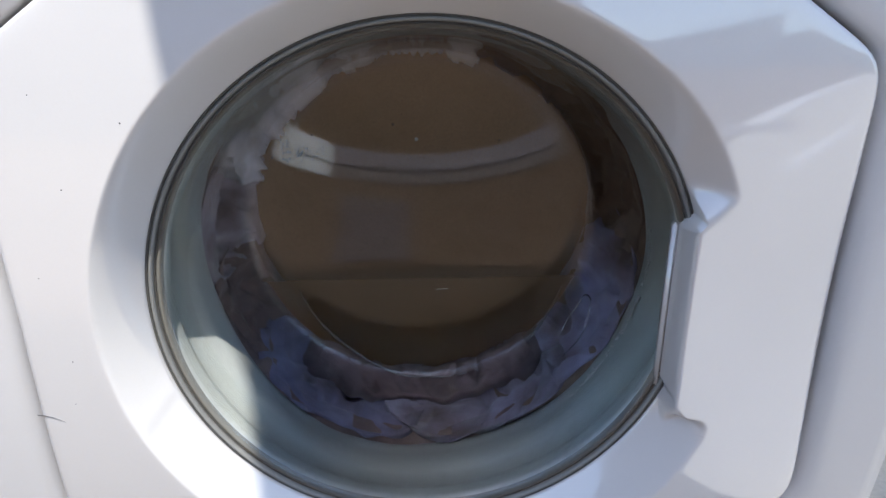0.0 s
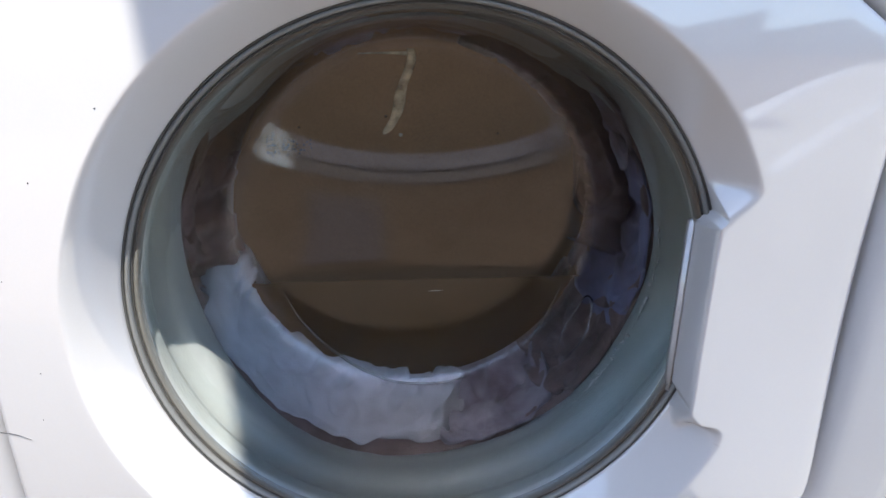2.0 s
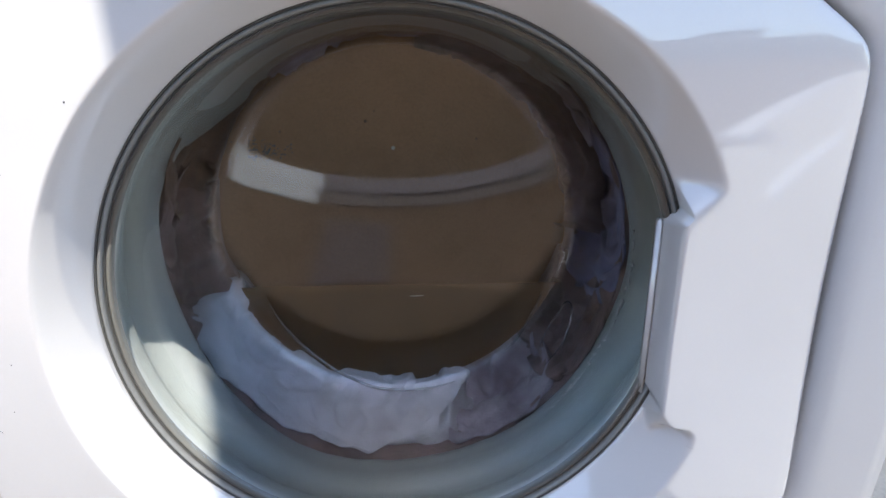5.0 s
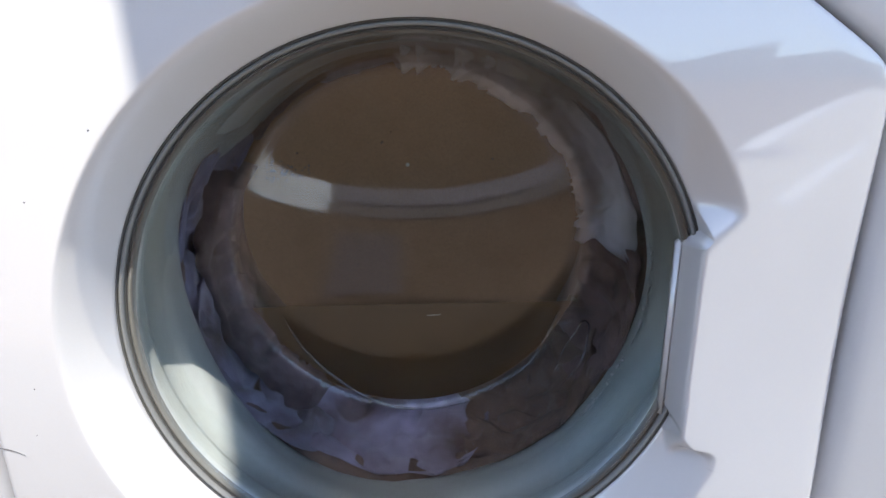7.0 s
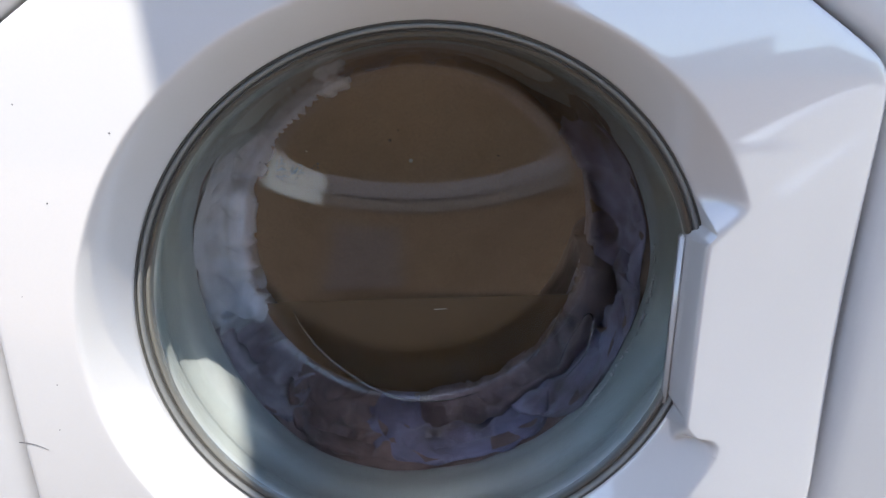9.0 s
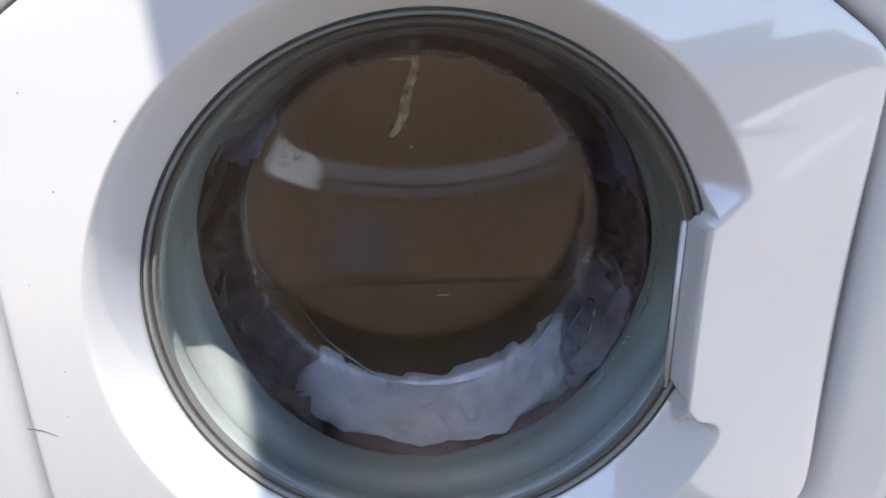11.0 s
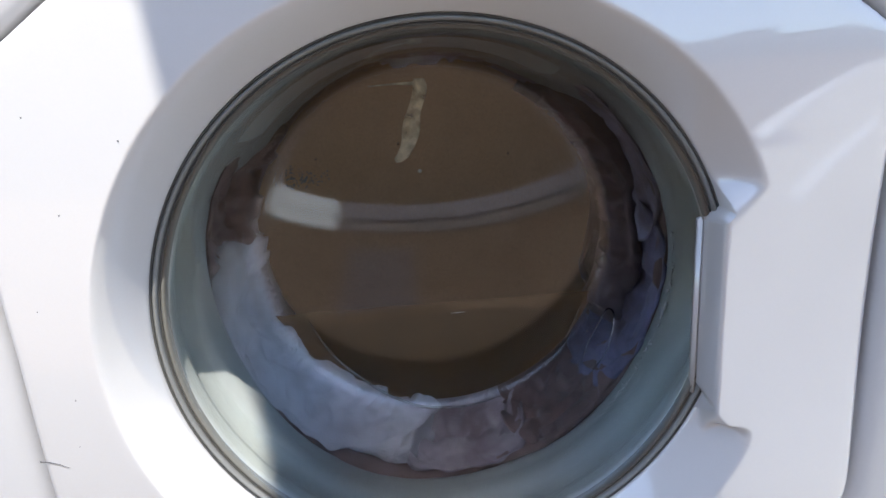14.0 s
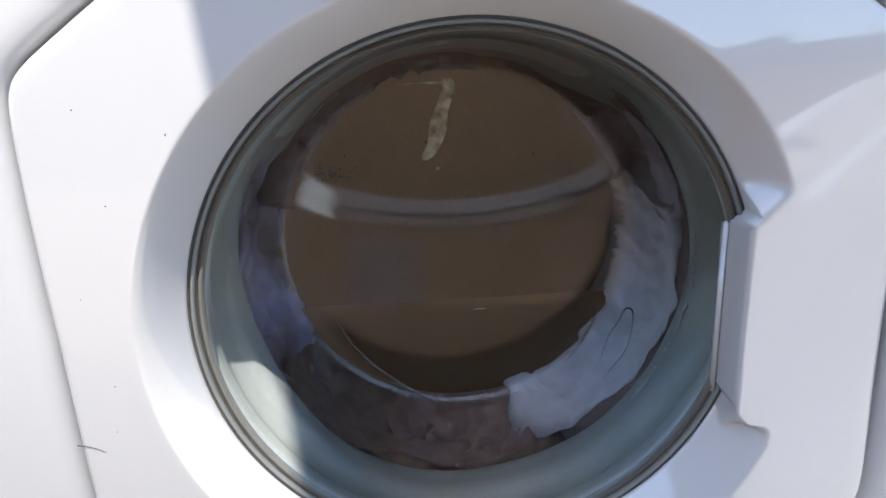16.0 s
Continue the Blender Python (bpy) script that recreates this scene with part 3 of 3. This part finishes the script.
def build_gasket_and_drum():
    n = 216
    prof = [(0.1640, 0.012), (0.1605, 0.010), (0.1568, 0.012), (0.1548, 0.017), (0.1541, 0.021), (0.1545, 0.0235), (0.1572, 0.0255), (0.1590, 0.030), (0.1584, 0.036), (0.1552, 0.0405), (0.1515, 0.0440), (0.1500, 0.050), (0.1494, 0.055),
            (0.1482, 0.060), (0.1481, 0.063), (0.1480, 0.066), (0.1500, 0.072), (0.160, 0.080), (0.185, 0.086)]
    pts = []
    for i in range(n):
        k = 2 * math.pi * i / n
        w = 0.0016 * math.sin(3 * k + 0.7) + 0.0008 * math.sin(7 * k + 2.0)
        # the slack fold low on one side
        fold = 0.0060 * math.exp(-((math.degrees(k) - 204) / 24) ** 2)
        row = []
        for r, y in prof:
            e = smooth(0.012, 0.05, y)
            rr = r + (w - fold + 0.0032 * smooth(-0.15, -0.75, math.sin(k)) * smooth(0.05, 0.06, y)) * e
            # the lip reaches further in over the top of the bowl
            tongue = smooth(0.44 if math.cos(k) > 0 else 0.44 - 0.22 * smooth(0.0, 0.6, -math.cos(k)), 0.92 - 0.22 * smooth(0.0, 0.6, -math.cos(k)), math.sin(k) + 0.05 * math.sin(6 * k + 1.0))
            rr += 0.012 * smooth(-0.55, 0.0, math.sin(k)) * smooth(0.1, 0.6, math.cos(k)) * smooth(0.018, 0.026, y) * smooth(0.060, 0.046, y)
            yy = y + 0.3 * fold + 0.115 * tongue * smooth(0.048, 0.066, y)
            if 0.0495 < y < 0.067:
                rr = rr * (1 - tongue) + (max(flank(yy), 0.1292) + 0.0046) * tongue
            row.append((rr * math.cos(k), yy, rr * math.sin(k)))
        pts.append(row)
    part("gasket", grid_bm(pts, n, len(prof), closed_u=True), RUBBER, machine, "soft grey rubber door gasket")
    # water drops caught along the gasket's lip
    rng = random.Random(12)
    bm = bmesh.new()
    for i in range(100):
        a = rng.choice((rng.uniform(-48, -22), rng.uniform(-48, 8), rng.gauss(-40, 4), rng.gauss(-8, 6)))
        k, y = radians(a), 0.0590 + rng.gauss(0, 0.0012)
        w = 0.0016 * math.sin(3 * k + 0.7) + 0.0008 * math.sin(7 * k + 2.0)
        r = 0.1484 + w + 0.0032 * smooth(-0.15, -0.75, math.sin(k)) + rng.uniform(-0.0008, 0.0004)
        m = pose(r * math.cos(k), y, r * math.sin(k), 0, -a + rng.gauss(0, 25), 0) @ Matrix.Diagonal((1.0, 1.0, rng.uniform(1.2, 3.6), 1.0))
        bmesh.ops.create_icosphere(bm, subdivisions=1, radius=rng.uniform(0.0003, 0.0009), matrix=m)
    tagged(part("lip_drops", bm, FOAM, machine, "wet glinting drops along the gasket's lip"), kind="stuff")
    drum = part("drum", lathe([(0.172, 0.092), (0.205, 0.094), (0.232, 0.102), (0.238, 0.115), (0.238, 0.40), (0.230, 0.412), (0.16, 0.418), (0.06, 0.405), (0.002, 0.400)], 144),
                STEEL, machine, "dim steel drum, turning")
    return drum


drum = build_gasket_and_drum()


# ---------------------------------------------------------------- the washing
def cloth(label, mat, a0, a1, seed, bulk=0.0, front_y=0.066, lift=0.0, rag=1.0, crumple=1.0, hollow=0.008, taper=0.022):
    """A rigid bunch of cloth lying against the drum, from a0 to a1 degrees clockwise from the top at the start."""
    rng = random.Random(seed)
    na = max(40, int((a1 - a0) * 2.2))
    off = Vector((rng.uniform(0, 50), rng.uniform(0, 50), rng.uniform(0, 50)))
    inner = [(0.1450, 0.0), (0.1425, 0.010), (0.1405, 0.022), (0.1500, 0.036), (0.1365, 0.050), (0.1350, 0.062), (0.1342, 0.074), (0.1335, 0.088), (0.136, 0.108), (0.146, 0.135), (0.165, 0.165), (0.195, 0.190)]
    outer = [(0.228, 0.196), (0.231, 0.12), (0.226, 0.060), (0.196, 0.048), (0.158, 0.040), (0.1490, 0.022), (0.1478, 0.006)]
    fine = []
    for (r0, y0), (r1, y1) in zip(inner, inner[1:]):
        fine += [(r0 + (r1 - r0) * v / 3, y0 + (y1 - y0) * v / 3) for v in range(3)]
    inner = fine + [inner[-1]]
    loop = inner + outer
    pts = []
    for i in range(na + 1):
        u = i / na
        a = a0 + (a1 - a0) * u
        k = radians(90 - a)
        end = min(1.0, 9 * u, 9 * (1 - u))
        end = math.sqrt(max(0.0, 1 - (1 - end) ** 2))
        ragged = noise.noise(Vector((a * 0.055, seed * 3.1, 0.0))) * 0.0060 + noise.noise(Vector((a * 0.2, seed * 1.7, 4.0))) * 0.0025
        ragged *= rag
        row = []
        for j, (r, dy) in enumerate(loop):
            q = Vector((a * 0.045 + dy * 12, dy * 16 - a * 0.02, r * 5)) + off
            deep = 1.0 - 0.75 * smooth(0.07, 0.10, dy)
            crease = 1 - 2 * abs(noise.noise(q * 1.6))
            fold = noise.noise(q * 0.8) * 0.009 + (crease ** 3) * 0.005 * deep + noise.noise(q * 5.0) * 0.0018 * deep
            # the bunch thins out towards its ends
            y = front_y + dy + (taper * (1 - smooth(0.0, 0.34, min(u, 1 - u))) * (1 - smooth(0.06, 0.10, dy)) if j < len(inner) else 0.0)
            rr = r
            if j < len(inner):
                y += noise.noise(q * 2.2 + Vector((9, 0, 0))) * 0.004
                if y < 0.142:
                    # pressed against the glass, with creases that fall away from it
                    n1, n2 = noise.noise(q * 1.5), noise.noise(q * 3.7 + Vector((3, 5, 0)))
                    away = 0.011 * smooth(-0.05, 0.55, n1) + 0.006 * smooth(0.0, 0.5, n2) + 0.0012 * noise.noise(q * 9)
                    rr = flank(y) + 0.0068 + lift + crumple * max(0.0, away) * smooth(0.0, 0.012, dy)
                    rr += hollow * smooth(0.088, 0.122, y) * (0.5 + smooth(-0.4, 0.4, noise.noise(q * 0.9)))
                    rr -= bulk * smooth(0.126, 0.142, y)
                else:
                    rr = r - 0.4 * crumple * fold - bulk
            if j < 8 or j >= len(loop) - 2:
                y -= ragged
                rr += ragged * 0.2
            mid = 0.188
            ka = k + radians(noise.noise(Vector((j * 0.10, seed * 2.3, 7.0))) * 9 + noise.noise(Vector((j * 0.23, seed * 2.3, 3.0))) * 3)
            row.append((mid + (rr - mid) * (0.12 + 0.88 * end) if j >= 12 and j < len(loop) - 3 else rr, front_y + 0.07 + (y - front_y - 0.07) * (0.25 + 0.75 * end), ka))
        pts.append([(r * math.cos(kk), y, r * math.sin(kk)) for r, y, kk in row])
    bm = grid_bm(pts, na + 1, len(loop), closed_v=True)
    bm.verts.ensure_lookup_table()
    m = len(loop)
    for base in (0, na * m):
        bm.faces.new([bm.verts[base + j] for j in range(m)])
    bmesh.ops.triangulate(bm, faces=[f for f in bm.faces if len(f.verts) > 4])
    ob = mesh_object("cloth", bm, mat)
    ob.location = (0, 0, ZC)
    return tagged(ob, label, "cloth", "washing in the drum")


washing = [
    cloth("pale grey cotton cloth, wet and bunched in the drum", CLOTH_LIGHT, -74, 20, 3, bulk=0.0055, front_y=0.072, rag=1.5, crumple=0.6, hollow=0.0, taper=0.045),
    cloth("pale violet cloth, wet and bunched in the drum", CLOTH_PALE, -102, -64, 27, bulk=0.006),
    cloth("plum-brown cloth, wet and crumpled in the drum", CLOTH_PLUM, -132, -95, 31, bulk=0.003),
    cloth("deep blue cloth, wet and bunched in the drum", CLOTH_BLUE, -180, -124, 5, bulk=0.001),
    cloth("violet-grey cloth, wet and folded in the drum", CLOTH_VIOLET, -226, -172, 8),
    cloth("dull violet-blue cloth, wet and folded in the drum", CLOTH_DULL, -272, -218, 11, bulk=0.002),
    cloth("dark brown cloth, wet and crumpled in the drum", CLOTH_BROWN, -314, -264, 17, bulk=0.001),
    cloth("plum-brown cloth, wet and crumpled in the drum", CLOTH_PLUM, -351, -306, 14, bulk=0.003),
    cloth("dark plum cloth pressed flat under the pale one", CLOTH_PLUM, -214, 12, 41, lift=0.019, taper=0.0),
    cloth("dark brown cloth pressed flat against the drum", CLOTH_BROWN, -356, -204, 43, lift=0.019, taper=0.0),
    # dark strip: shade on the washing's deeper half put into a cloth
    cloth("dark brown cloth strip added for the shade deeper in the drum", CLOTH_SHADE, -226, -138, 53, front_y=0.106, rag=2.0, crumple=1.0, hollow=0.0, lift=-0.002, taper=0.035),
]


def water_ribbon(points, thick):
    """A flattened stream along points (x, z, half width), lying behind the bowl's floor."""
    pts = []
    for x, z, w in points:
        pts.append([(x + w * math.cos(a), 0.1500 + thick * math.sin(a), z) for a in np.linspace(0, 2 * math.pi, 13)[:-1]])
    return grid_bm(pts, len(pts), 12, closed_v=True)


def build_water():
    streams = []
    for wide, label in ((0.0032, "thin wavy stream of soapy water running into the drum"), (0.0050, "wide stream of soapy water running into the drum")):
        ob = new("water_stream")
        tagged(ob, label, "water stream", "water running in")
        points = []
        for u in np.linspace(0, 1, 40):
            z = 0.1175 - 0.0585 * u
            x = -0.0035 - 0.0170 * u * u + 0.0018 * math.sin(9 * u + 0.5) * (1 - u * 0.4)
            w = wide * (0.55 + 0.65 * math.sin(math.pi * min(1, 0.12 + 0.62 * u)) + 0.10 * math.sin(13 * u)) * min(1, 16 * (1.02 - u))
            points.append((x, z, max(w, 0.0003)))
        part("stream", water_ribbon(points, 0.0008 + 0.12 * wide), SOAPY, ob)
        if wide < 0.004:
            hook = [(-0.038 + 0.037 * u, 0.1140 + 0.0006 * math.sin(3 * u), 0.001) for u in np.linspace(0, 1, 14)]
            pts = []
            for i, (x, z, w) in enumerate(hook):
                h = 0.0004 + 0.0013 * (i / 13) ** 2
                pts.append([(x, 0.1500 + 0.0006 * math.sin(a), z + h * math.cos(a)) for a in np.linspace(0, 2 * math.pi, 9)[:-1]])
            part("splash", grid_bm(pts, 14, 8, closed_v=True), SOAPY, ob, "thin splash running in from the side")
        streams.append(ob)
    # murky water standing low behind the bowl
    level, rad, pts = -0.0475, 0.1285, []
    nu = 60
    for i in range(nu + 1):
        x = (2 * i / nu - 1) * math.sqrt(0.1335 ** 2 - level * level)
        top = level + 0.0010 * noise.noise(Vector((x * 40, 3.0, 0.0)))
        low = -math.sqrt(max(rad * rad - x * x, 0.0))
        low = min(low, top - 0.0005)
        row = [(x, 0.1372, low + (top - low) * v) for v in np.linspace(0, 1, 6)]
        row += [(x, 0.1378, top - 0.0004), (x, 0.1390, top - 0.0012), (x, 0.150, max(low + 0.0002, top - 0.012)), (x, 0.150, low)]
        pts.append(row)
    ob = mesh_object("water", grid_bm(pts, nu + 1, 10, closed_v=True), MURKY, shade=False)
    ob.location = (0, 0, ZC)
    tagged(ob, "murky brown wash water standing low in the drum", "water", kind="structure")
    return streams


streams = build_water()


# ---------------------------------------------------------------- what moves
def motions():
    # seconds, and the turn counted in seconds of even running (a third of a turn each)
    run = [(0, 0), (0.5, 0.5), (1, 1), (1.5, 1.5), (2, 2), (2.5, 2.5), (3, 3), (3.5, 3.49), (4, 4.01), (4.2, 4.22), (4.7, 4.68), (5.2, 5.10), (5.8, 5.57), (6.3, 6.04),
           (6.5, 6.21), (6.7, 6.38), (7, 6.6), (7.5, 7.13), (8, 7.62), (8.5, 8.13), (9, 8.66), (9.2, 8.87), (9.7, 9.37), (10.2, 9.87), (10.7, 10.38), (11.3, 10.98), (11.5, 11.19), (12, 11.66),
           (12.5, 12.19), (13, 12.67), (13.4, 13.13), (13.5, 13.30), (13.6, 13.75), (13.8, 13.99), (14.2, 14.36), (14.6, 14.75), (15, 15.18), (15.5, 15.7), (16, 16.22)]
    for ob in washing:
        walk(ob, [(t, pose(0, 0, ZC, 0, 120 * p, 0)) for t, p in run])
    # the water pulses: how far each stream is drawn up out of the glass
    off = 0.076
    thin = [(0, off), (0.45, off), (0.62, 0.032), (1.2, 0.033), (1.4, 0.012), (1.6, 0), (2.6, 0), (2.8, 0.014), (3.2, 0.02), (3.5, 0.042), (3.8, off), (4.2, off), (5.2, off), (5.9, 0.03), (6.3, 0.026),
            (6.5, off), (7.7, off), (7.9, 0.056), (8.05, 0.05), (8.2, 0.03), (8.45, 0.052), (8.8, off), (9.2, off), (10.2, 0.03), (11.3, 0.002), (13, 0), (16, 0)]
    wide = [(0, off), (9.2, off), (13.0, off), (13.4, 0.004), (13.6, 0), (16, 0)]
    for ob, rows in zip(streams, (thin, wide)):
        walk(ob, [(t, pose(0, 0.9 * d, ZC + d)) for t, d in rows])
    walk(drum, [(t, pose(0, 0, 0, 0, 120 * p, 0)) for t, p in run])


motions()
